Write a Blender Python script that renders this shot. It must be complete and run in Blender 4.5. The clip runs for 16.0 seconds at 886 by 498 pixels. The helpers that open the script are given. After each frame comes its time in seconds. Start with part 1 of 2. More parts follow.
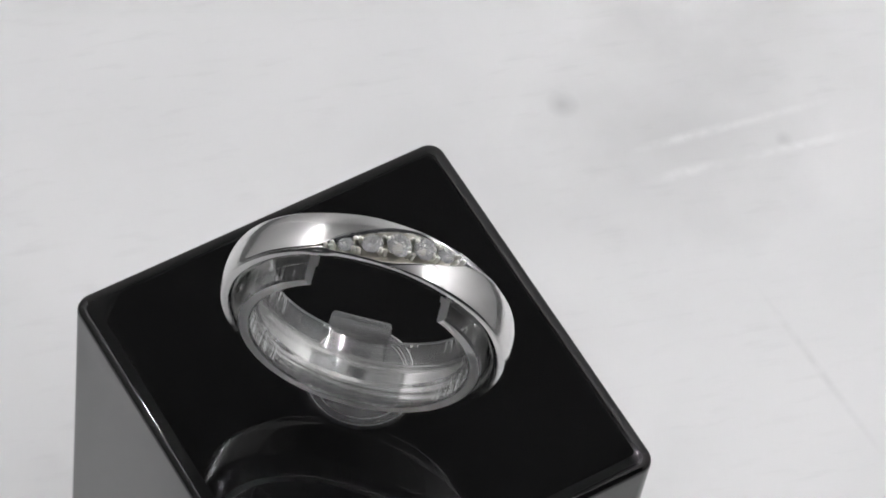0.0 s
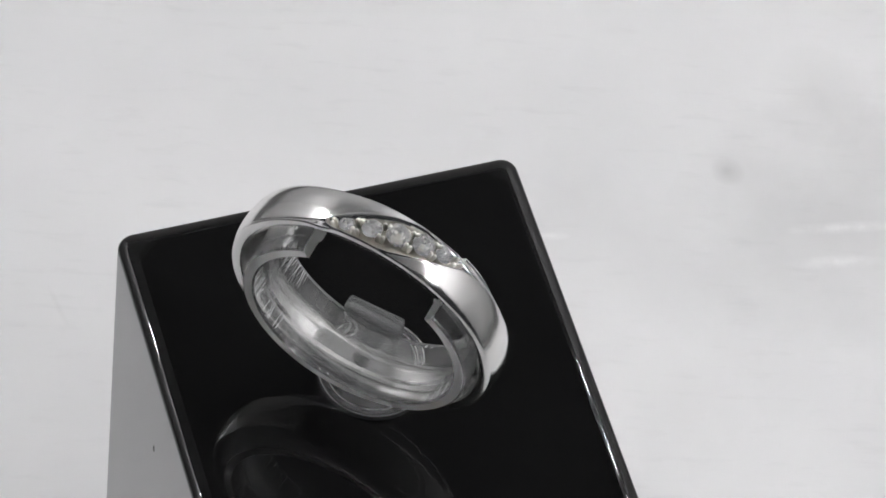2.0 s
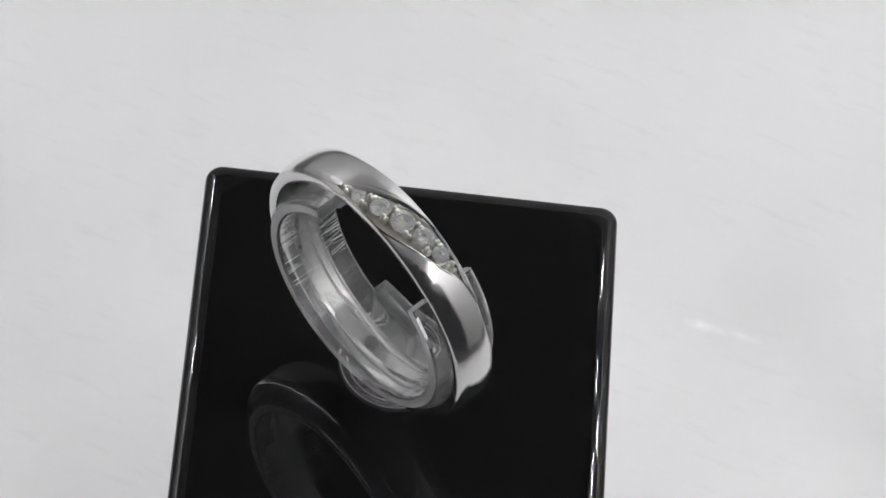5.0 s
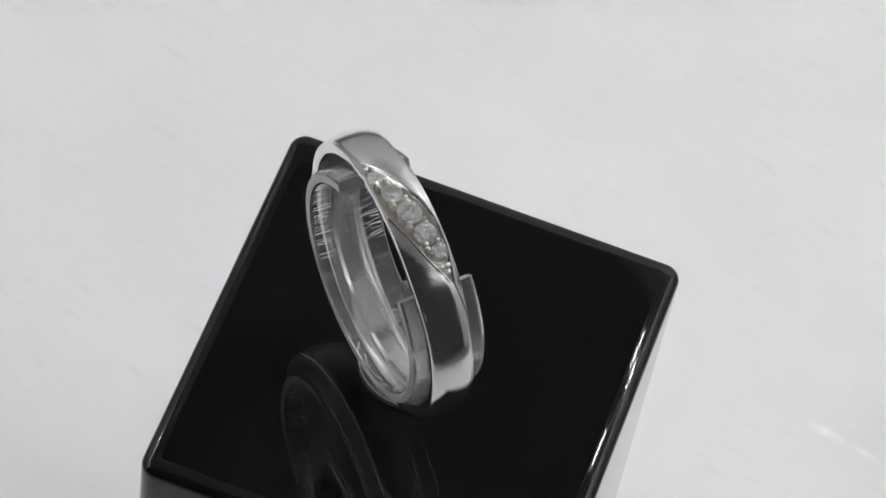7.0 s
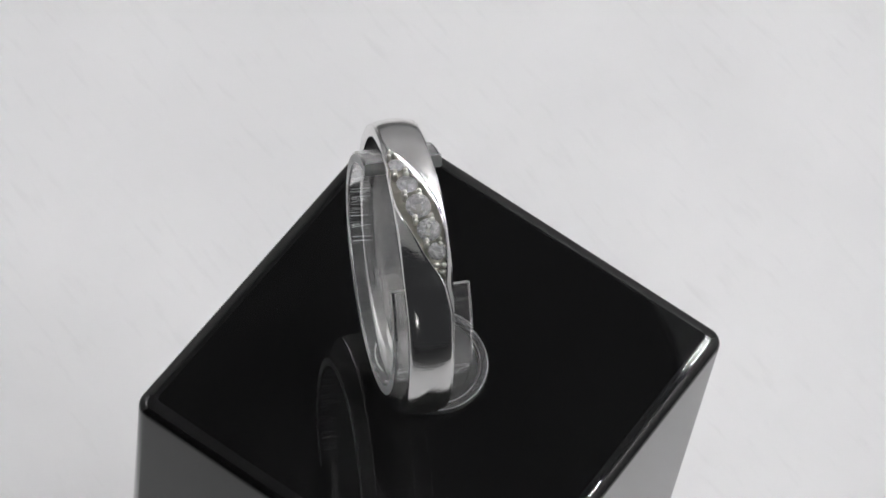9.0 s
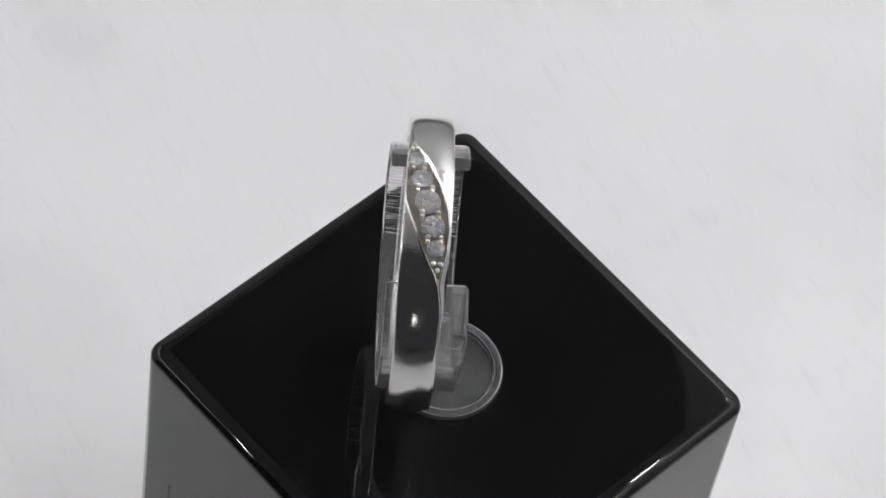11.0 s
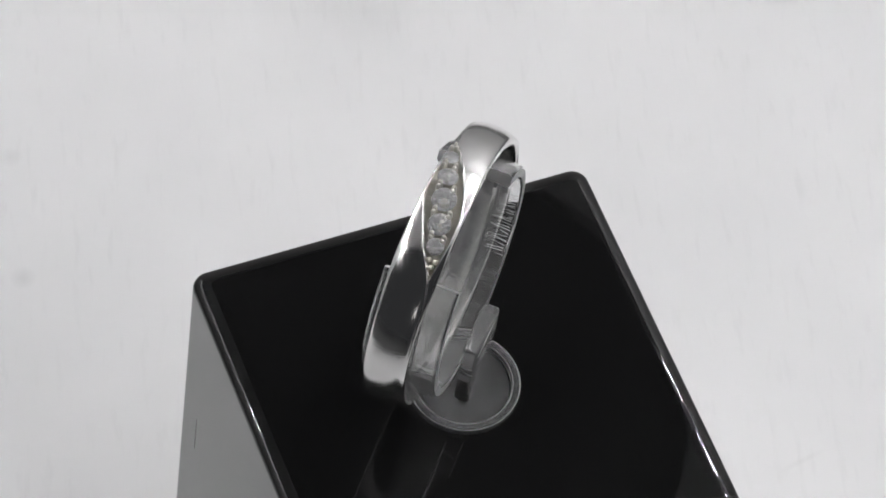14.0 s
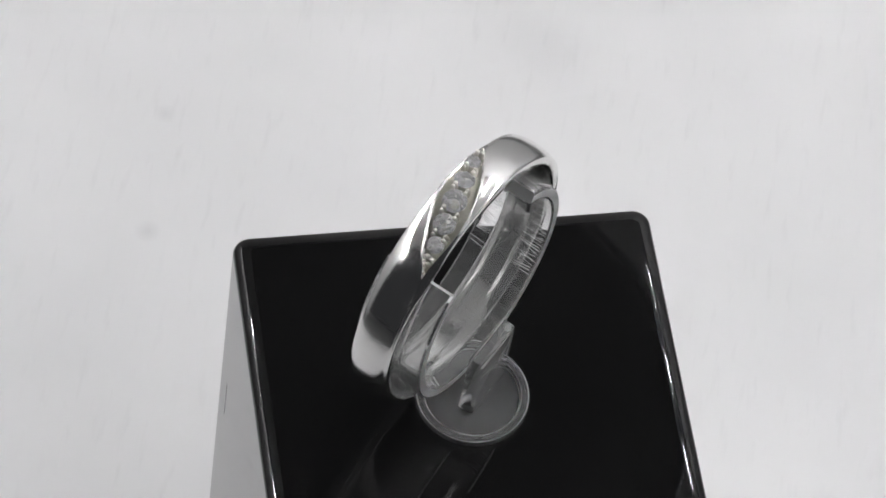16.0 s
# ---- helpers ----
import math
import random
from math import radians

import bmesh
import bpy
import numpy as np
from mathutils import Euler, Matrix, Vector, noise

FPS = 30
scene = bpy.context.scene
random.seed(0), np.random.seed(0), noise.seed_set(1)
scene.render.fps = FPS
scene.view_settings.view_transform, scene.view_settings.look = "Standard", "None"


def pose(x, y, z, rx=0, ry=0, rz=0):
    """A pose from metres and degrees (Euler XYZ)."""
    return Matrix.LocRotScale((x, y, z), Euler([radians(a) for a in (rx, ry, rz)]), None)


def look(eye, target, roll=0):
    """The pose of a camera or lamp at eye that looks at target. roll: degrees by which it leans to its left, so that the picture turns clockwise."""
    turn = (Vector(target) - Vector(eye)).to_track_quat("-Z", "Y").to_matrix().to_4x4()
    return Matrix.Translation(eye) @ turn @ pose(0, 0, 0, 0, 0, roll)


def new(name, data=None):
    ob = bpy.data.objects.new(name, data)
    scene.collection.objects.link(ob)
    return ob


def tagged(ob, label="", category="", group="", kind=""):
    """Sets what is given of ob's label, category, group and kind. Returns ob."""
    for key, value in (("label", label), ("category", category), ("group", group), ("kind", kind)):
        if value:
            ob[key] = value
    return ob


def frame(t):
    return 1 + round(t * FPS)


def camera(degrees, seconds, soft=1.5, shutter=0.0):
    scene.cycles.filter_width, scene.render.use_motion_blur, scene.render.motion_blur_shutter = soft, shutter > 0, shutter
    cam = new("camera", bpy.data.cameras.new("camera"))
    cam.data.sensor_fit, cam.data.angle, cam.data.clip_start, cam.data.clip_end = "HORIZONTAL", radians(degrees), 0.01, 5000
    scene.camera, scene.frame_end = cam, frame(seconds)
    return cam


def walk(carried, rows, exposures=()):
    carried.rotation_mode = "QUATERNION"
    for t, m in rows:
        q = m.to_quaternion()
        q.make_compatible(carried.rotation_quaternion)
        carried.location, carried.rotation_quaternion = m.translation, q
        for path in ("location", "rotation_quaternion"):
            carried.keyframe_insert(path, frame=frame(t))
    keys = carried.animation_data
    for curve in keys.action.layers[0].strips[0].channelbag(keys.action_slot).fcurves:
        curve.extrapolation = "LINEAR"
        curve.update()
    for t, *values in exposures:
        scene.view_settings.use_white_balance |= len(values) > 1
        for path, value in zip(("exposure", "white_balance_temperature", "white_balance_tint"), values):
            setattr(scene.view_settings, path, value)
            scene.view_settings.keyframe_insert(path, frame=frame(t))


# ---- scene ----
MM = 0.001

# the camera stands still and looks down on the turntable
cam = camera(13.686, 16.0, soft=1.6)
EYE = (0.0, -128.22 * MM, 281.46 * MM)
PITCH, YAW, ROLL = radians(57.626), -0.0006, 10.57
AIM = (EYE[0] + math.sin(YAW) * math.cos(PITCH), EYE[1] + math.cos(YAW) * math.cos(PITCH), EYE[2] - math.sin(PITCH))
walk(cam, [(0, look(EYE, AIM, ROLL)), (16, look(EYE, AIM, ROLL))], exposures=[(0, 0.0), (16, 0.0)])

# the turn of the table in degrees, at seconds
TURN = [(0, 39.87), (0.5, 36.31), (1, 32.79), (1.5, 29.37), (2, 26.08), (2.5, 22.9), (3, 19.43), (3.5, 16.38), (4, 13.2),
        (6.5, -6.99), (7, -10.88), (7.5, -14.9), (8, -18.53), (8.5, -22.21), (9, -25.83), (11.5, -42.42), (12, -45.33),
        (12.5, -48.13), (13, -51.19), (13.5, -55.22), (14, -59.54), (14.5, -63.42), (15, -66.7), (15.5, -69.74), (16, -72.62)]


def turn_at(t):
    k = max(i for i in range(len(TURN) - 1) if TURN[i][0] <= t)
    (t0, a0), (t1, a1) = TURN[k], TURN[k + 1]
    before, after = TURN[max(k - 1, 0)], TURN[min(k + 2, len(TURN) - 1)]
    s0 = (a1 - before[1]) / (t1 - before[0])
    s1 = (after[1] - a0) / (after[0] - t0)
    h, w = t1 - t0, (t - t0) / (t1 - t0)
    return ((2 * w**3 - 3 * w**2 + 1) * a0 + (w**3 - 2 * w**2 + w) * h * s0
            + (3 * w**2 - 2 * w**3) * a1 + (w**3 - w**2) * h * s1)


# plan of the turntable's things, in its own space, metres; its top is z = 0
BLOCK_H = 56.31 * MM
BLOCK_C = Vector((-1.24 * MM, 4.55 * MM, 0))
BLOCK_S = (30.26 * MM, 30.75 * MM)
RING_C = Vector((-3.70 * MM, 2.22 * MM, BLOCK_H + 14.21 * MM))
RING_AZ, RING_TILT = radians(-135.0), radians(-1.3)
DISC_C = Vector((-1.51 * MM, 4.47 * MM, BLOCK_H))

# ---------------------------------------------------------------- light
world = bpy.data.worlds.new("dim_room")
scene.world = world
world.use_nodes = True
world.node_tree.nodes["Background"].inputs[0].default_value = (0.92, 0.94, 1, 1)
world.node_tree.nodes["Background"].inputs[1].default_value = 0.03
LED_POWER = 1900.0


# ---------------------------------------------------------------- materials
def mat(name, color=(0.8, 0.8, 0.8), rough=0.5, metal=0.0, ior=1.5, trans=0.0, spec=0.5):
    m = bpy.data.materials.new(name)
    m.use_nodes = True
    b = m.node_tree.nodes["Principled BSDF"]
    b.inputs["Base Color"].default_value = (*color, 1)
    b.inputs["Roughness"].default_value = rough
    b.inputs["Metallic"].default_value = metal
    b.inputs["IOR"].default_value = ior
    b.inputs["Transmission Weight"].default_value = trans
    b.inputs["Specular IOR Level"].default_value = spec
    return m


def node(m, kind, **sets):
    n = m.node_tree.nodes.new(kind)
    for key, value in sets.items():
        if key in n.inputs:
            n.inputs[key].default_value = value
    return n


def link(m, a, b):
    m.node_tree.links.new(a, b)


def bsdf(m):
    return m.node_tree.nodes["Principled BSDF"]


def coords(m, scale, turned=0.0):
    c = node(m, "ShaderNodeTexCoord")
    if turned:
        r = node(m, "ShaderNodeMapping")
        r.inputs["Rotation"].default_value = (0, 0, turned)
        link(m, c.outputs["Object"], r.inputs["Vector"])
        p = node(m, "ShaderNodeMapping")
        p.inputs["Scale"].default_value = scale
        link(m, r.outputs["Vector"], p.inputs["Vector"])
        return p.outputs["Vector"]
    p = node(m, "ShaderNodeMapping")
    p.inputs["Scale"].default_value = scale
    link(m, c.outputs["Object"], p.inputs["Vector"])
    return p.outputs["Vector"]


def ramp(m, source, stops):
    r = node(m, "ShaderNodeValToRGB")
    e = r.color_ramp.elements
    while len(e) < len(stops):
        e.new(0.5)
    for el, (pos, c) in zip(e, stops):
        el.position = pos
        el.color = (c, c, c, 1) if isinstance(c, (int, float)) else (*c, 1)
    link(m, source, r.inputs["Fac"])
    return r.outputs["Color"]


def noise_of(m, scale, size, detail=3.0, rough=0.5, turned=0.0):
    n = node(m, "ShaderNodeTexNoise")
    n.inputs["Scale"].default_value = size
    n.inputs["Detail"].default_value = detail
    n.inputs["Roughness"].default_value = rough
    link(m, coords(m, scale, turned), n.inputs["Vector"])
    return n.outputs["Fac"]


def bumped(m, source, strength, distance):
    b = node(m, "ShaderNodeBump")
    b.inputs["Strength"].default_value = strength
    b.inputs["Distance"].default_value = distance
    link(m, source, b.inputs["Height"])
    link(m, b.outputs["Normal"], bsdf(m).inputs["Normal"])
    return b


def multiply(m, a, b):
    x = node(m, "ShaderNodeMix")
    x.data_type, x.blend_type = "RGBA", "MULTIPLY"
    x.inputs[0].default_value = 1
    link(m, a, x.inputs[6])
    link(m, b, x.inputs[7])
    return x.outputs[2]


def make_board():
    # white coated board, brushed one way, with faint stains and smears
    m = mat("white_coated_board", (0.8, 0.79, 0.8), 0.42)
    cloud = ramp(m, noise_of(m, (1, 1, 1), 30, 3), [(0.30, (0.735, 0.735, 0.74)), (0.65, (0.80, 0.797, 0.80))])
    brush = ramp(m, noise_of(m, (0.2, 1, 1), 1050, 4, turned=radians(17)), [(0.24, 0.93), (0.44, 1.0)])
    patch = ramp(m, noise_of(m, (1, 1, 1), 90, 3), [(0.48, 0.75), (0.62, 0.1)])
    mixed = node(m, "ShaderNodeMix")
    mixed.data_type = "RGBA"
    flip = node(m, "ShaderNodeInvert")
    link(m, patch, flip.inputs["Color"])
    link(m, flip.outputs[0], mixed.inputs[0])
    link(m, brush, mixed.inputs[6])
    mixed.inputs[7].default_value = (1, 1, 1, 1)
    color = multiply(m, cloud, mixed.outputs[2])
    # worn grey spots: x, y, reach in millimetres, depth
    for x, y, reach, depth in ((50.1, 47.1, 2.2, 0.80), (61.5, 52.7, 8, 0.87), (58, 40, 20, 0.82), (72.5, 45.9, 15, 0.87), (43.6, 38.2, 12, 0.94), (66.6, 34.3, 1.2, 0.86), (-52.1, -11.4, 1.6, 0.90),
                               (-69.1, 28.1, 7, 0.94), (-36.4, 79.2, 6, 0.94), (35, 47.2, 10, 0.93), (-64.6, -8.5, 1.5, 0.92), (37.3, 24, 9, 0.95)):
        c = node(m, "ShaderNodeTexCoord")
        wob = node(m, "ShaderNodeTexNoise", Scale=160.0, Detail=3.0)
        link(m, c.outputs["Object"], wob.inputs["Vector"])
        far = node(m, "ShaderNodeVectorMath")
        far.operation = "DISTANCE"
        link(m, c.outputs["Object"], far.inputs[0])
        far.inputs[1].default_value = (x * MM, y * MM, 0)
        div = node(m, "ShaderNodeMath")
        div.operation = "DIVIDE"
        link(m, far.outputs["Value"], div.inputs[0])
        div.inputs[1].default_value = reach * MM
        add = node(m, "ShaderNodeMath")
        add.operation = "ADD"
        link(m, div.outputs[0], add.inputs[0])
        less = node(m, "ShaderNodeMath")
        less.operation = "MULTIPLY"
        less.inputs[1].default_value = 0.5
        link(m, wob.outputs["Fac"], less.inputs[0])
        link(m, less.outputs[0], add.inputs[1])
        color = multiply(m, color, ramp(m, add.outputs[0], [(0.30, depth), (1.0, 1.0)]))
    # soft rubbed streaks: from x, y to x, y in millimetres, width, tone, strength
    for x0, y0, x1, y1, wide, tone, much in ((52.4, 39.8, 65.7, 37.4, 0.75, 0.88, 0.55), (60, 38.3, 74.3, 35.8, 0.6, 0.90, 0.45), (51.8, 36.3, 61.5, 34.5, 0.8, 0.88, 0.55),
                                             (61, 34.4, 75.3, 31.4, 0.65, 0.90, 0.55), (26.2, 45.4, 30.6, 44.3, 0.65, 0.92, 0.9), (30.2, 44.6, 33.9, 43.7, 0.5, 0.90, 0.55),
                                             (55.5, 22.6, 55.9, 0.6, 0.55, 0.58, 0.38), (-13.5, 50.4, -12.6, 44.8, 0.35, 0.6, 0.3)):
        c = node(m, "ShaderNodeTexCoord")
        p = node(m, "ShaderNodeMapping")
        p.vector_type = "TEXTURE"
        p.inputs["Location"].default_value = ((x0 + x1) / 2 * MM, (y0 + y1) / 2 * MM, 0)
        p.inputs["Rotation"].default_value = (0, 0, math.atan2(y1 - y0, x1 - x0))
        p.inputs["Scale"].default_value = (math.hypot(x1 - x0, y1 - y0) / 2 * MM, wide * MM, 1)
        link(m, c.outputs["Object"], p.inputs["Vector"])
        far = node(m, "ShaderNodeVectorMath")
        far.operation = "LENGTH"
        link(m, p.outputs["Vector"], far.inputs[0])
        mask = ramp(m, far.outputs["Value"], [(0.1, much), (1.0, 0.0)])
        worn = multiply(m, mask, ramp(m, noise_of(m, (1, 1, 1), 700, 3), [(0.35, 0.35), (0.6, 1.0)]))
        mix = node(m, "ShaderNodeMix")
        mix.data_type = "RGBA"
        link(m, worn, mix.inputs[0])
        link(m, color, mix.inputs[6])
        mix.inputs[7].default_value = (tone, tone, tone, 1)
        color = mix.outputs[2]
    link(m, color, bsdf(m).inputs["Base Color"])
    link(m, ramp(m, noise_of(m, (1, 1, 1), 60, 3), [(0.3, 0.36), (0.7, 0.5)]), bsdf(m).inputs["Roughness"])
    bumped(m, noise_of(m, (0.1, 1, 1), 2400, 3, turned=radians(17)), 0.08, 0.0001)
    return m


def make_black():
    m = mat("black_polished_acrylic", (0.006, 0.006, 0.0065), 0.02, ior=1.46)
    link(m, ramp(m, noise_of(m, (1, 1, 1), 60, 4), [(0.3, 0.008), (0.75, 0.03)]), bsdf(m).inputs["Roughness"])
    link(m, ramp(m, noise_of(m, (1, 1, 1), 5200, 1), [(0.79, 0.006), (0.84, 0.06)]), bsdf(m).inputs["Base Color"])
    return m


def make_silver(name, rough, spread):
    m = mat(name, (0.80, 0.795, 0.785), rough, metal=1.0)
    link(m, ramp(m, noise_of(m, (1, 1, 1), 700, 5), [(0.35, max(rough - spread, 0.02)), (0.75, rough + spread)]), bsdf(m).inputs["Roughness"])
    wide = bumped(m, noise_of(m, (1, 1, 1), 420, 4), 0.10, 0.0003)
    hair = node(m, "ShaderNodeBump", Strength=0.12, Distance=0.00003)
    link(m, noise_of(m, (1, 1, 0.12), 9000, 2), hair.inputs["Height"])
    link(m, hair.outputs["Normal"], wide.inputs["Normal"])
    return m


def make_acrylic(name, color, rough, trans, hatch):
    m = mat(name, color, rough, ior=1.49, trans=trans)
    # faint saw marks that run across the strip, in patches
    if hatch:
        lines = noise_of(m, (1, 1, 0.04), 5200, 2)
        spots = ramp(m, noise_of(m, (1, 1, 1), 190, 2), [(0.50, 0.0), (0.58, 1.0)])
        bumped(m, multiply(m, lines, spots), hatch, 0.0005)
    return m


BOARD = make_board()
BLACK = make_black()
SATIN = make_silver("worn_white_gold", 0.15, 0.05)
GRAIN = make_silver("bright_white_gold", 0.36, 0.04)
bsdf(GRAIN).inputs["Base Color"].default_value = (0.92, 0.90, 0.85, 1)
BED = make_silver("grey_cast_white_gold", 0.42, 0.08)
bsdf(BED).inputs["Base Color"].default_value = (0.56, 0.54, 0.48, 1)
CLEAR = make_acrylic("clear_acrylic", (0.985, 0.985, 0.985), 0.03, 0.93, 0.0)
FROST = make_acrylic("cloudy_acrylic", (0.95, 0.95, 0.955), 0.05, 0.89, 0.0)
# scuffs across the clear strip, in streaks
link(CLEAR, ramp(CLEAR, noise_of(CLEAR, (1, 1, 0.08), 8000, 2), [(0.50, 0.96), (0.75, 0.74)]), bsdf(CLEAR).inputs["Transmission Weight"])
SAWN = make_acrylic("sawn_acrylic_edge", (0.95, 0.95, 0.955), 0.34, 0.85, 0.2)
STONE = mat("brilliant_stone", (1.0, 1.0, 1.0), 0.0, ior=1.75, trans=0.78)
# mirror metal on the back facets imitates the stone's inner reflection
PAVILION = mat("mirror_facet_back", (0.97, 0.97, 0.98), 0.04, metal=1.0)
bumped(PAVILION, noise_of(PAVILION, (1, 1, 1), 2600, 2), 0.10, 0.0003)
SAWMARK = mat("white_saw_mark", (0.92, 0.92, 0.93), 0.5, ior=1.1, trans=0.1)
BOXWHITE = mat("matt_white_card", (0.58, 0.58, 0.58), 0.7)
link(BOXWHITE, ramp(BOXWHITE, noise_of(BOXWHITE, (1, 1, 1), 12, 4), [(0.3, 0.55), (0.7, 0.61)]), bsdf(BOXWHITE).inputs["Base Color"])
INK = mat("dark_scratch", (0.03, 0.03, 0.03), 0.5)
DESK = mat("dark_desk_laminate", (0.10, 0.09, 0.085), 0.45)
HOUSING = mat("black_aluminium", (0.02, 0.02, 0.02), 0.4)
PLASTIC = mat("white_plastic", (0.75, 0.75, 0.75), 0.4)
for _m, _lo, _hi in ((DESK, 0.07, 0.12),):
    link(_m, ramp(_m, noise_of(_m, (1, 1, 1), 6, 4), [(0.3, _lo), (0.7, _hi)]), bsdf(_m).inputs["Base Color"])
LED = mat("led_chip", (1, 1, 1), 0.5)
bsdf(LED).inputs["Emission Color"].default_value = (0.97, 0.965, 0.98, 1)
bsdf(LED).inputs["Emission Strength"].default_value = LED_POWER

GLOBE = mat("frosted_globe", (1, 1, 1), 0.5)
bsdf(GLOBE).inputs["Emission Color"].default_value = (1.0, 0.98, 0.95, 1)
bsdf(GLOBE).inputs["Emission Strength"].default_value = 3.0


# ---------------------------------------------------------------- helpers for shapes
def finish(bm, name, material, smooth=True):
    bmesh.ops.recalc_face_normals(bm, faces=bm.faces)
    me = bpy.data.meshes.new(name)
    bm.to_mesh(me)
    bm.free()
    for poly in me.polygons:
        poly.use_smooth = smooth
    me.materials.append(material)
    return me


def hardened(ob, area):
    """Large faces stay flat up to their border, the small ones between them shade round."""
    me = ob.data
    normals = [v.normal.copy() for v in me.vertices]
    for poly in me.polygons:
        if poly.area > area and poly.normal.z > -0.5:
            for i in poly.vertices:
                normals[i] = poly.normal.copy()
    me.normals_split_custom_set_from_vertices(normals)
    return ob


def part(name, bm, material, parent=None, label="", smooth=True):
    ob = new(name, finish(bm, name, material, smooth))
    ob.parent = parent
    return tagged(ob, label)


def thing(name, m, label, category, kind="", group=""):
    ob = new(name)
    ob.empty_display_size = 0.01
    ob.matrix_basis = m
    return tagged(ob, label, category, group, kind)


def box_bm(x0, x1, y0, y1, z0, z1, bevel=0.0, segments=3):
    bm = bmesh.new()
    bmesh.ops.create_cube(bm, size=1)
    for v in bm.verts:
        v.co = (x0 + (v.co.x + 0.5) * (x1 - x0), y0 + (v.co.y + 0.5) * (y1 - y0), z0 + (v.co.z + 0.5) * (z1 - z0))
    if bevel:
        bmesh.ops.bevel(bm, geom=list(bm.edges), offset=bevel, segments=segments, profile=0.5, affect="EDGES")
    return bm


def lathe_bm(profile, steps):
    """A closed profile of (radius, z) turned about z."""
    bm = bmesh.new()
    rings = []
    for i in range(steps):
        a = 2 * math.pi * i / steps
        rings.append([bm.verts.new((r * math.cos(a), r * math.sin(a), z)) for r, z in profile])
    n = len(profile)
    for i in range(steps):
        p, q = rings[i], rings[(i + 1) % steps]
        for k in range(n):
            a, b = k, (k + 1) % n
            if profile[a][0] < 1e-7 and profile[b][0] < 1e-7:
                continue
            bm.faces.new((p[a], q[a], q[b], p[b]))
    bmesh.ops.remove_doubles(bm, verts=bm.verts, dist=1e-7)
    return bm


# the ring's own axes: x along its diameter, y up, z along its axis
AXIS = Vector((math.cos(RING_AZ) * math.cos(RING_TILT), math.sin(RING_AZ) * math.cos(RING_TILT), math.sin(RING_TILT)))
ACROSS = Vector((-math.sin(RING_AZ), math.cos(RING_AZ), 0))
RISE = AXIS.cross(ACROSS)
RING_TURN = Matrix((ACROSS, RISE, AXIS)).transposed().to_4x4()


# ---------------------------------------------------------------- setting
def build_turntable():
    table = thing("turntable", pose(0, 0, 0), "round white display turntable with a scuffed coated top", "turntable")
    part("platter", lathe_bm([(0, 0), (0.1485, 0), (0.15, -0.0015), (0.15, -0.0105), (0.1485, -0.012), (0, -0.012)], 160), BOARD, table)
    part("base", lathe_bm([(0, -0.012), (0.12, -0.012), (0.125, -0.0285), (0, -0.0285)], 96), PLASTIC, table, "white plastic base")
    return table


# ---------------------------------------------------------------- things on the turntable
def block_bm(hx, hy, height):
    """A block with round upright corners and a polished rim, flat towards the top and tight towards the sides."""
    wide, tight, bend = 1.7 * MM, 0.8 * MM, radians(30)
    slopes = [(bend * k / 12, wide) for k in range(13)] + [(bend + (math.pi / 2 - bend) * k / 8, tight) for k in range(1, 9)]
    inset = wide * math.sin(bend) + tight * (1 - math.sin(bend))
    rings = []
    for b, r in slopes:
        if r == wide:
            rings.append((inset - wide * math.sin(b), height - wide * (1 - math.cos(b))))
        else:
            rings.append((tight * (1 - math.sin(b)), height - wide * (1 - math.cos(bend)) - tight * (math.cos(bend) - math.cos(b))))
    rings.append((0.0, 0.0))
    bm = bmesh.new()
    loops = []
    for d, z in rings:
        round_ = max(1.25 * MM - 0.72 * d, 0.1 * MM)
        loop = []
        for quarter, (qx, qy) in enumerate(((1, 1), (-1, 1), (-1, -1), (1, -1))):
            for k in range(9):
                a = math.pi / 2 * (quarter + k / 8)
                loop.append(bm.verts.new((qx * (hx - d - round_) + round_ * math.cos(a), qy * (hy - d - round_) + round_ * math.sin(a), z)))
        loops.append(loop)
    n = len(loops[0])
    for p, q in zip(loops, loops[1:]):
        for k in range(n):
            bm.faces.new((p[k], p[(k + 1) % n], q[(k + 1) % n], q[k]))
    bm.faces.new(loops[0])
    bm.faces.new(loops[-1][::-1])
    return bm


def build_block():
    block = thing("display_block", Matrix.Translation(BLOCK_C), "glossy black acrylic display block on the white turntable", "display block")
    sx, sy = BLOCK_S
    bm = block_bm(sx / 2, sy / 2, BLOCK_H)
    hardened(part("body", bm, BLACK, block), 1e-4)
    part("scratch", box_bm(-11.54 * MM, -11.38 * MM, -sy / 2 - 0.006 * MM, -sy / 2 + 0.01 * MM, BLOCK_H - 19.7 * MM, BLOCK_H - 15.27 * MM), INK, block, "short dark upright scratch", smooth=False)
    part("chip", box_bm(-sx / 2 - 0.02 * MM, -sx / 2 + 0.01 * MM, 2.85 * MM, 3.05 * MM, BLOCK_H - 10.4 * MM, BLOCK_H - 9.7 * MM), INK, block, "tiny dark chip")
    return block


C_R, C_IN, C_DZ = 8.35 * MM, 7.25 * MM, -0.44 * MM
C_A, C_B = 2.40 * MM, -2.85 * MM


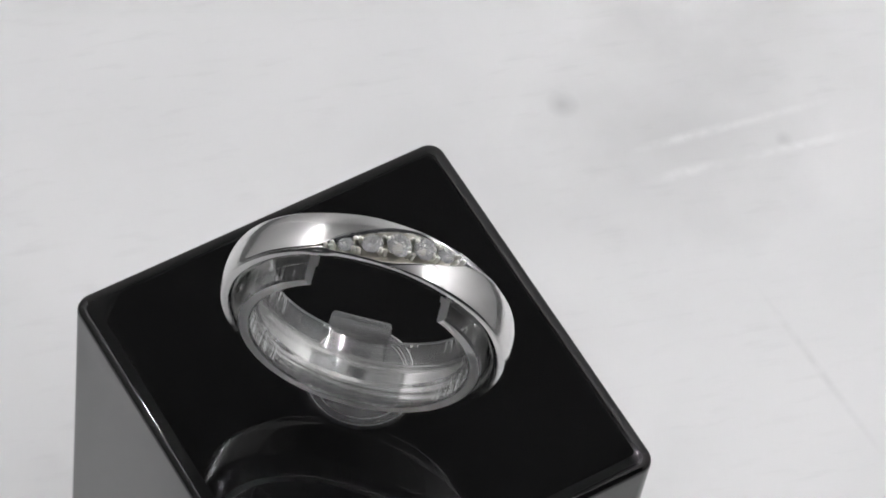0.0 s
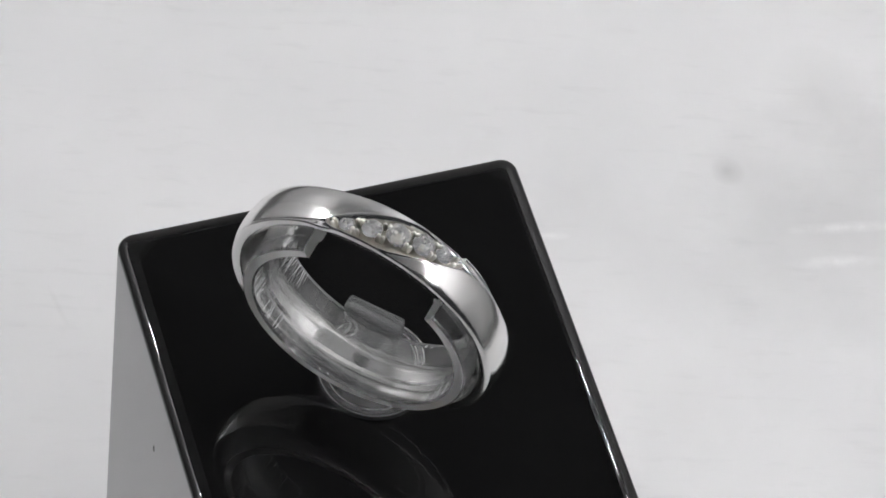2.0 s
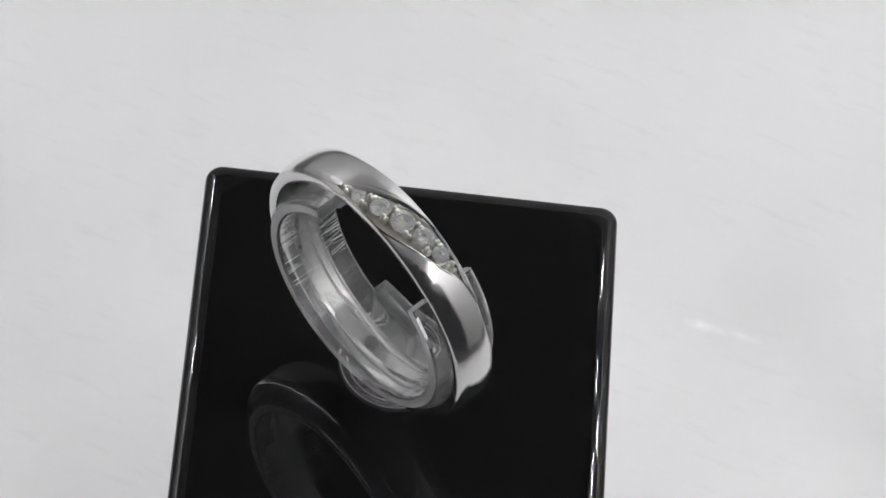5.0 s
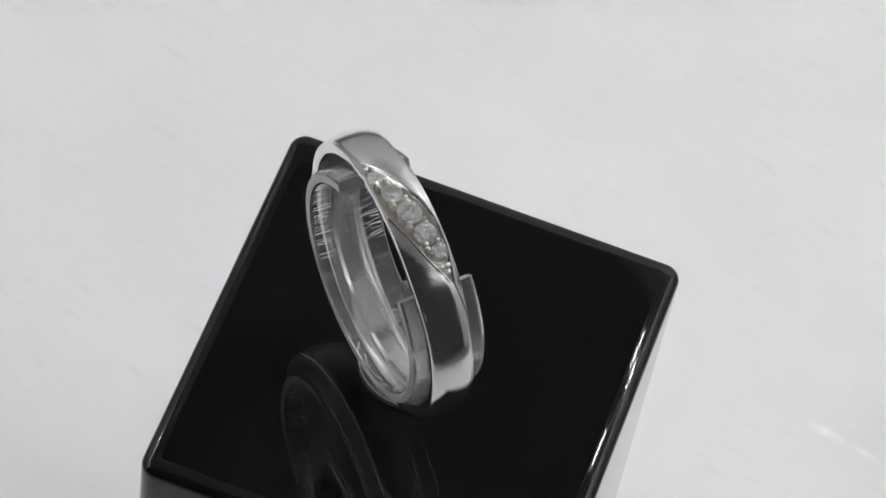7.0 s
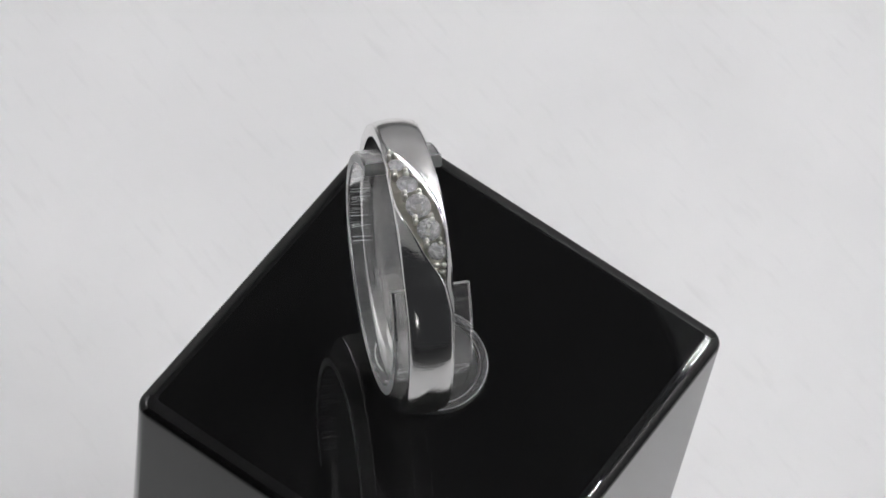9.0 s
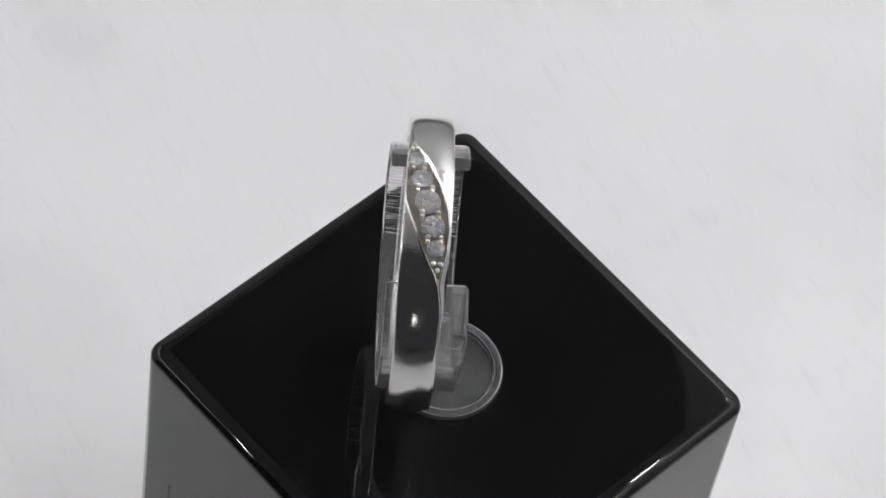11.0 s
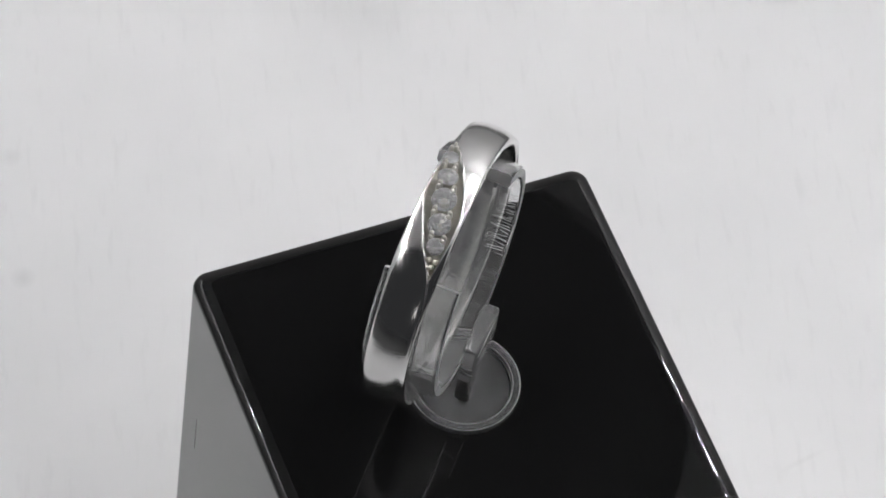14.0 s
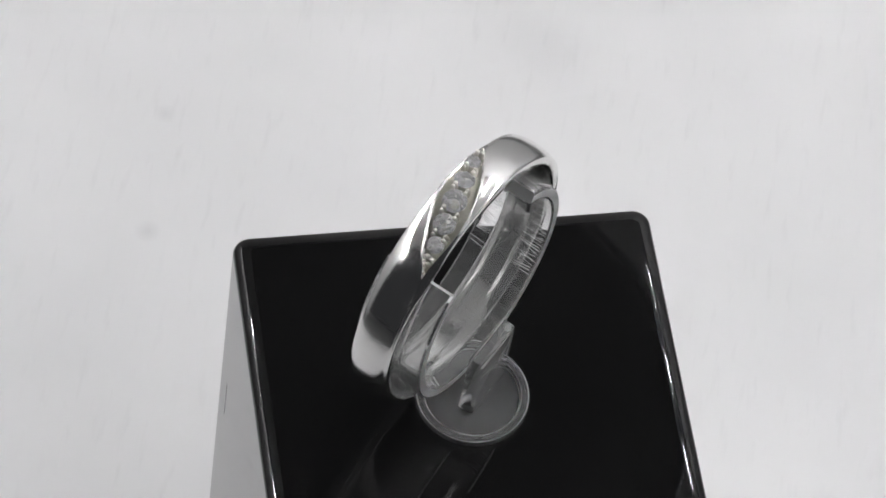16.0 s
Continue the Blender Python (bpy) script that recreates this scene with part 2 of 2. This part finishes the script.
def clip_bm():
    """The open hoop, in the ring's axes: an arc with rounded edges and a shallow inner step."""
    prof = [(C_R, C_A - 0.15 * MM), (C_R - 0.15 * MM, C_A), (C_IN + 0.35 * MM, C_A), (C_IN + 0.2 * MM, C_A - 0.1 * MM),
            (C_IN + 0.2 * MM, 0.9 * MM), (C_IN, 0.7 * MM), (C_IN, -0.9 * MM), (C_IN + 0.2 * MM, -1.1 * MM),
            (C_IN + 0.2 * MM, C_B + 0.1 * MM), (C_IN + 0.35 * MM, C_B), (C_R - 0.15 * MM, C_B), (C_R, C_B + 0.15 * MM)]
    bm = bmesh.new()
    a0, a1, n = radians(120), radians(360 + 50), 96
    rows = []
    for i in range(n + 1):
        a = a0 + (a1 - a0) * i / n
        rows.append([bm.verts.new((r * math.cos(a), r * math.sin(a) + C_DZ, z)) for r, z in prof])
    k = len(prof)
    for p, q in zip(rows, rows[1:]):
        for j in range(k):
            bm.faces.new((p[j], q[j], q[(j + 1) % k], p[(j + 1) % k]))
    bm.faces.new(rows[0])
    bm.faces.new(rows[-1][::-1])
    return bm


def saw_marks_bm():
    """Fine white saw marks across the hoop's inner face, close to its two edges."""
    rnd = random.Random(11)
    bm = bmesh.new()
    for lo, hi in ((128, 220), (316, 362)):
        deg = lo
        while deg < hi:
            deg += rnd.uniform(0.7, 2.6)
            for edge, sign in ((C_A, -1), (C_B, 1)):
                if rnd.random() < 0.2:
                    continue
                z0 = edge + sign * rnd.uniform(0.10, 0.3) * MM
                z1 = z0 + sign * rnd.uniform(0.35, 1.6) * MM
                lean, wide = radians(rnd.uniform(-1.5, 1.5)), radians(rnd.uniform(0.12, 0.36))
                r, a = C_IN + 0.19 * MM, radians(deg)
                quad = []
                for ang, z in ((a - wide, z0), (a + wide, z0), (a + lean + wide * 0.3, z1), (a + lean - wide * 0.3, z1)):
                    quad.append(bm.verts.new((r * math.cos(ang), r * math.sin(ang) + C_DZ, z)))
                bm.faces.new(quad)
    return bm


def build_holder():
    holder = thing("ring_holder", Matrix.Translation(DISC_C), "clear acrylic ring holder with a round foot on the black block", "ring holder")
    r, h = 4.07 * MM, 0.75 * MM
    disc = part("base_disc", lathe_bm([(0, 0), (r - 0.1 * MM, 0), (r, 0.12 * MM), (r, h - 0.12 * MM), (r - 0.12 * MM, h), (r - 0.58 * MM, h),
                                       (r - 0.66 * MM, h - 0.40 * MM), (0, h - 0.40 * MM)], 72), FROST, holder, "frosted round foot with a raised rim")
    # thin pale rings stand in for the bright edges of the raised rim
    for rr, zz in ((r - 0.10 * MM, h - 0.05 * MM), (r - 0.60 * MM, h - 0.03 * MM), (r - 0.70 * MM, h - 0.39 * MM)):
        part("rim_line", lathe_bm([(rr + 0.05 * MM * math.cos(k * math.pi / 3), zz + 0.05 * MM * math.sin(k * math.pi / 3)) for k in range(6)], 72), SAWN, disc, "pale ring drawn for the bright edge of the rim")
    # in the axes of the ring: an upright plate behind the hoop
    local = Matrix.Translation(RING_C - DISC_C) @ Matrix.Rotation(radians(1.6), 4, "Z") @ RING_TURN
    clip = part("clip", clip_bm(), CLEAR, holder, "open hoop of clear acrylic")
    clip.matrix_basis = local
    for edge in clip.data.edges:
        p, q = (clip.data.vertices[i].co for i in edge.vertices)
        edge.use_edge_sharp = abs(p.z - q.z) < 1e-7 and abs(math.hypot(p.x, p.y - C_DZ) - math.hypot(q.x, q.y - C_DZ)) < 1e-6
    marks = part("hatching", saw_marks_bm(), SAWMARK, clip, "fine white saw marks")
    tagged(marks, kind="stuff")
    # the flat sides and ends are sawn, the round faces polished
    clip.data.materials.append(SAWN)
    for poly in clip.data.polygons:
        c = poly.center
        out = Vector((c.x, c.y - C_DZ, 0)).normalized()
        if abs(poly.normal.dot(out)) < 0.5:
            poly.material_index, poly.use_smooth = 1, False
    flat = Matrix((ACROSS, Vector((0, 0, 1)), Vector((math.cos(RING_AZ), math.sin(RING_AZ), 0)))).transposed().to_4x4()
    bm = box_bm(-2.8 * MM, 1.5 * MM, h - 0.40 * MM, 7.2 * MM, C_B - 1.2 * MM, C_B + 0.02 * MM, 0.25 * MM, 3)
    stem = part("stem", bm, FROST, holder, "flat clear acrylic stem")
    stem.data.transform(Matrix.Translation(Vector((RING_C.x - DISC_C.x, RING_C.y - DISC_C.y, 0))) @ Matrix.Rotation(radians(1.6), 4, "Z") @ flat)
    return holder


R_OUT, R_IN = 9.71 * MM, 8.80 * MM
# the two halves of the band part along a slanting field of stones: degrees round the band, millimetres across it
EDGE_B = [(15, -1.72), (30, -1.60), (42, -1.36), (50, -1.14), (54, -1.18), (59, -1.30), (66, -1.44), (73, -1.46), (78, -1.38), (86, -1.02), (91, -0.68), (96, -0.30),
          (101, 0.14), (105, 0.56), (109, 1.02), (113, 1.24), (122, 1.42), (136, 1.55), (150, 1.64), (168, 1.72)]
EDGE_A = [(15, -1.72), (30, -1.60), (42, -1.36), (50, -1.08), (54, -0.78), (58, -0.36), (63, 0.10), (67, 0.40), (71.5, 0.72), (77, 1.12), (82, 1.42), (87, 1.57), (93, 1.62),
          (99, 1.60), (104, 1.52), (109, 1.32), (113, 1.26), (122, 1.42), (136, 1.55), (150, 1.64), (168, 1.72)]


def along(table, deg):
    return float(np.interp(deg, [p[0] for p in table], [p[1] for p in table]))


def smooth(a, b, x):
    t = min(max((x - a) / (b - a), 0), 1)
    return t * t * (3 - 2 * t)


def half_width(deg):
    """Half the band's width in mm: narrow at the shank, wider where its two halves pass each other."""
    return 1.44 + 0.14 * smooth(25, 60, deg) * (1 - smooth(88, 118, deg))


def piece_height(deg, v, lo, hi):
    """Height of the band's skin over R_OUT in mm, at v mm across."""
    h = 0.29 * (1 - abs(v / (half_width(deg) + 0.08)) ** 2.6)
    if v > hi:
        h -= smooth(84, 108, deg) * (1 - smooth(150, 168, deg)) * (0.06 + 0.42 * (v - hi))
    if v < lo:
        h -= (1 - smooth(50, 76, deg)) * smooth(15, 30, deg) * (0.06 + 0.42 * (lo - v))
    return h


def band_bm():
    bm = bmesh.new()
    na, n1 = 720, 20
    rows = []
    for i in range(na):
        deg = 360 * i / na
        a = radians(deg)
        w = half_width(deg)
        inside = 15 < deg < 168
        lo, hi = (along(EDGE_B, deg), along(EDGE_A, deg)) if inside else ((-w, -w) if deg <= 15 or deg > 270 else (w, w))
        lo, hi = max(lo, 0.02 - w), min(hi, w - 0.02)
        if hi - lo < 0.05:
            c = min(max((hi + lo) / 2, 0.06 - w), w - 0.06)
            lo, hi = c - 0.025, c + 0.025
        open_ = smooth(0.05, 0.5, hi - lo)
        groove = 0.10 * smooth(15, 40, deg) * (1 - smooth(140, 168, deg))
        depth = groove + 0.66 * open_
        line = [(-w + (lo + w) * (j / n1), None) for j in range(n1 + 1)]
        wall = min(0.05, (hi - lo) * 0.2)
        level = min(piece_height(deg, lo, lo, hi), piece_height(deg, hi, lo, hi))
        level = piece_height(deg, (lo + hi) / 2, lo, hi) * open_ + level * (1 - open_) - depth
        line += [(lo + wall + (hi - lo - 2 * wall) * j / 6, level) for j in range(7)]
        line += [(hi + (w - hi) * (j / n1), None) for j in range(n1 + 1)]
        row = []
        for k, (v, h) in enumerate(line):
            if h is None:
                h = piece_height(deg, v, lo, hi)
                gap = min(abs(v - lo), abs(v - hi))
                h += 0.05 * open_ * math.exp(-(gap / 0.06) ** 2)
            r = R_OUT + h * MM
            row.append(bm.verts.new((r * math.cos(a), r * math.sin(a), v * MM)))
        e = w + 0.06
        for v, r in ((e, R_OUT - 0.10 * MM), (e, R_IN + 0.25 * MM), (e - 0.14, R_IN + 0.06 * MM), (0.6, R_IN), (-0.6, R_IN),
                     (0.14 - e, R_IN + 0.06 * MM), (-e, R_IN + 0.25 * MM), (-e, R_OUT - 0.10 * MM)):
            row.append(bm.verts.new((r * math.cos(a), r * math.sin(a), v * MM)))
        rows.append(row)
    n = len(rows[0])
    for i in range(na):
        p, q = rows[i], rows[(i + 1) % na]
        for j in range(n):
            bm.faces.new((p[j], q[j], q[(j + 1) % n], p[(j + 1) % n]))
    return bm


def bed_bm():
    """The rough floor between the band's two halves, just over the metal below."""
    bm = bmesh.new()
    rows = []
    rnd = random.Random(4)
    for i in range(112):
        deg = 52.5 + i * 0.5
        a = radians(deg)
        lo, hi = along(EDGE_B, deg), along(EDGE_A, deg)
        row = []
        for k in range(11):
            v = lo + 0.05 + (hi - lo - 0.10) * k / 10
            h = piece_height(deg, (lo + hi) / 2, lo, hi) - 0.50 * smooth(0.05, 0.5, hi - lo) - 0.06 + rnd.uniform(-0.03, 0.03)
            r = R_OUT + h * MM
            row.append(bm.verts.new((r * math.cos(a), r * math.sin(a), v * MM)))
        rows.append(row)
    for p, q in zip(rows, rows[1:]):
        for k in range(10):
            bm.faces.new((p[k], q[k], q[k + 1], p[k + 1]))
    return bm


def brilliant_bm(d):
    """A round brilliant: table, crown and pavilion facets over a thin girdle."""
    bm = bmesh.new()
    r = d / 2

    def ring(rad, z, off, n=8):
        return [bm.verts.new((rad * r * math.cos(2 * math.pi * (k + off) / n), rad * r * math.sin(2 * math.pi * (k + off) / n), z * r)) for k in range(n)]

    table, star, upper, lower = ring(0.56, 0.32, 0.5), ring(0.78, 0.20, 0), ring(1.0, 0.03, 0.25, 16), ring(1.0, -0.03, 0.25, 16)
    pav, tip = ring(0.55, -0.40, 0), bm.verts.new((0, 0, -0.84 * r))
    bm.faces.new(table)
    for k in range(8):
        n = (k + 1) % 8
        bm.faces.new((star[k], table[k], table[k - 1]))
        bm.faces.new((star[k], star[n], table[k]))
        bm.faces.new((star[k], upper[2 * k], upper[2 * k - 1]))
        bm.faces.new((star[k], star[n], upper[(2 * k + 1) % 16], upper[2 * k]))
        bm.faces.new((pav[k], lower[2 * k], lower[2 * k - 1]))
        bm.faces.new((pav[k], pav[n], lower[(2 * k + 1) % 16], lower[2 * k]))
        bm.faces.new((pav[k], pav[n], tip))
    for k in range(16):
        n = (k + 1) % 16
        bm.faces.new((upper[k], upper[n], lower[n], lower[k]))
    return bm


def on_band(deg, v, lift):
    """The pose of a stone on the band, its table outwards; v and lift in millimetres."""
    a = radians(deg)
    r = R_OUT + lift * MM
    out, axis = Vector((math.cos(a), math.sin(a), 0)), Vector((0, 0, 1))
    side = axis.cross(out)
    return Matrix.Translation((r * out.x, r * out.y, v * MM)) @ Matrix((side, out.cross(side), out)).transposed().to_4x4()


# degrees round the band, millimetres across, diameter
STONES = [(101.0, 0.98, 1.06), (91.6, 0.52, 1.42), (81.8, 0.06, 1.70), (72.0, -0.36, 1.56), (63.6, -0.70, 1.20)]
PRONGS = [(106.4, 0.98, 0.9), (106.0, 1.28, 0.9), (108.6, 1.16, 0.7), (58.4, -0.62, 0.95), (58.2, -1.06, 0.95), (55.8, -0.92, 0.9)]


def build_ring():
    ring = thing("finger_ring", Matrix.Translation(RING_C) @ RING_TURN,
                 "white metal ring with slanting stones on acrylic clip", "ring")
    part("band", band_bm(), SATIN, ring)
    part("stone_bed", bed_bm(), BED, ring, "grey cast bed under the stones")
    for deg, v, d in STONES:
        ob = part("stone", brilliant_bm(d * MM), STONE, ring, "clear brilliant-cut stone", smooth=False)
        ob.data.materials.append(PAVILION)
        for poly in ob.data.polygons:
            poly.material_index = 1 if poly.center.z < -0.04 * d / 2 * MM else 0
        ob.matrix_basis = on_band(deg, v, 0.26) @ pose(0, 0, 0, 4 * math.sin(deg * 3), 4 * math.cos(deg * 5), deg * 7)
    spots = list(PRONGS)
    for (d0, v0, s0), (d1, v1, s1) in zip(STONES, STONES[1:]):
        w = s0 / (s0 + s1)
        deg, v = d0 + (d1 - d0) * w, v0 + (v1 - v0) * w
        off = 0.30 * min(s0, s1) + 0.06
        spots += [(deg + 0.9, v + off, 1.0), (deg - 0.9, v + off, 0.9), (deg + 0.9, v - off, 0.9), (deg - 0.9, v - off, 1.0)]
    bead = lathe_bm([(0, 0.20 * MM), (0.07 * MM, 0.185 * MM), (0.125 * MM, 0.12 * MM), (0.145 * MM, 0.02 * MM), (0.15 * MM, -0.45 * MM), (0, -0.45 * MM)], 12)
    bead_mesh = finish(bead, "prong", GRAIN)
    for deg, v, size in spots:
        ob = new("prong", bead_mesh)
        ob.parent = ring
        ob.matrix_basis = on_band(deg, v, 0.24) @ Matrix.Diagonal((size * 1.25, size * 1.25, 1.15, 1))
    return ring


# ---------------------------------------------------------------- lamps round the turntable
ROOF_Z = 0.365
HOLE = (-0.004, 0.180, 0.050)


def roof_bm(x0, x1, y0, y1, z0, z1, hole, n=64):
    """A flat board with a round opening."""
    bm = bmesh.new()
    cx, cy, r = hole
    inner, outer = [], []
    for k in range(n):
        a = 2 * math.pi * k / n
        dx, dy = math.cos(a), math.sin(a)
        reach = min(((x1 if dx > 0 else x0) - cx) / dx if abs(dx) > 1e-6 else 9, ((y1 if dy > 0 else y0) - cy) / dy if abs(dy) > 1e-6 else 9)
        inner.append([bm.verts.new((cx + r * dx, cy + r * dy, z)) for z in (z0, z1)])
        outer.append([bm.verts.new((cx + reach * dx, cy + reach * dy, z)) for z in (z0, z1)])
    for k in range(n):
        m = (k + 1) % n
        for j in (0, 1):
            bm.faces.new((inner[k][j], inner[m][j], outer[m][j], outer[k][j]))
        bm.faces.new((inner[k][0], inner[m][0], inner[m][1], inner[k][1]))
        bm.faces.new((outer[k][0], outer[m][0], outer[m][1], outer[k][1]))
    return bm


def build_setting():
    """The white photo box, open to the front, on a dark desk."""
    def piece(name, bm, material, label):
        tagged(part(name, bm, material, smooth=False), label, name.split("_")[0], kind="structure")

    z0 = -0.0285
    piece("floor", box_bm(-0.42, 0.42, -0.56, 0.40, z0 - 0.03, z0, 0.002), DESK, "dark laminate desk top under the photo box")
    piece("wall_north", box_bm(-0.30, 0.30, 0.30, 0.304, z0, ROOF_Z), BOXWHITE, "white card back wall of the photo box")
    piece("wall_east", box_bm(0.30, 0.304, -0.12, 0.304, z0, ROOF_Z), BOXWHITE, "white card side wall of the photo box")
    piece("wall_west", box_bm(-0.304, -0.30, -0.12, 0.304, z0, ROOF_Z), BOXWHITE, "white card side wall of the photo box")
    piece("ceiling", roof_bm(-0.304, 0.304, -0.12, 0.304, ROOF_Z, ROOF_Z + 0.003, HOLE), BOXWHITE, "white card roof with a round opening")


def build_led_bar(x, y, z, lean, boards):
    """A bar of short boards, each with two rows of tiny diodes."""
    gap = 0.047 if boards > 5 else 0.023
    reach = gap * boards / 2
    lamp = thing("led_bar", pose(x, y, z, 0, lean, 0), "slim black LED bar with rows of tiny white diodes, switched on", "lamp", group="LED bars along the box")
    part("housing", box_bm(-0.010, 0.010, -reach, reach, 0.0008, 0.012, 0.002), HOUSING, lamp)
    chip = finish(box_bm(-0.0004, 0.0004, -0.0004, 0.0004, 0.0004, 0.0009), "diode", LED, False)
    for board in range(boards):
        for k in range(7):
            for row in (-0.0022, 0.0022):
                ob = new("diode", chip)
                ob.parent = lamp
                ob.matrix_basis = pose(row, gap * (board + 0.5) - reach + 0.0013 * (k - 3), 0)
    return lamp


def build_globe_lamp():
    lamp = thing("globe_lamp", pose(0.018, -0.44, -0.0285), "small desk lamp with a frosted glowing globe", "lamp")
    part("foot", lathe_bm([(0, 0), (0.045, 0), (0.047, 0.004), (0.045, 0.008), (0, 0.01)], 40), HOUSING, lamp)
    part("pole", lathe_bm([(0, 0.008), (0.004, 0.008), (0.004, 0.195), (0, 0.195)], 16), HOUSING, lamp)
    r = 0.0155
    globe = [(0, 0.192)] + [(r * math.sin(math.pi * k / 20), 0.192 + r - r * math.cos(math.pi * k / 20)) for k in range(1, 20)] + [(0, 0.192 + 2 * r)]
    part("globe", lathe_bm(globe, 32), GLOBE, lamp, "glowing frosted globe")


build_setting()
build_globe_lamp()
TABLE = build_turntable()
BLOCK = build_block()
HOLDER = build_holder()
RING = build_ring()
build_led_bar(-0.262, 0.06, 0.31, 30, 8)
build_led_bar(0.215, 0.06, 0.345, -20, 8)
build_led_bar(0.115, 0.205, ROOF_Z - 0.013, 0, 5)


def motions():
    times = [0.25 * i for i in range(65)]
    for ob in (TABLE, BLOCK, HOLDER, RING):
        rest = ob.matrix_basis.copy()
        walk(ob, [(t, pose(0, 0, 0, 0, 0, turn_at(t)) @ rest) for t in times])


motions()
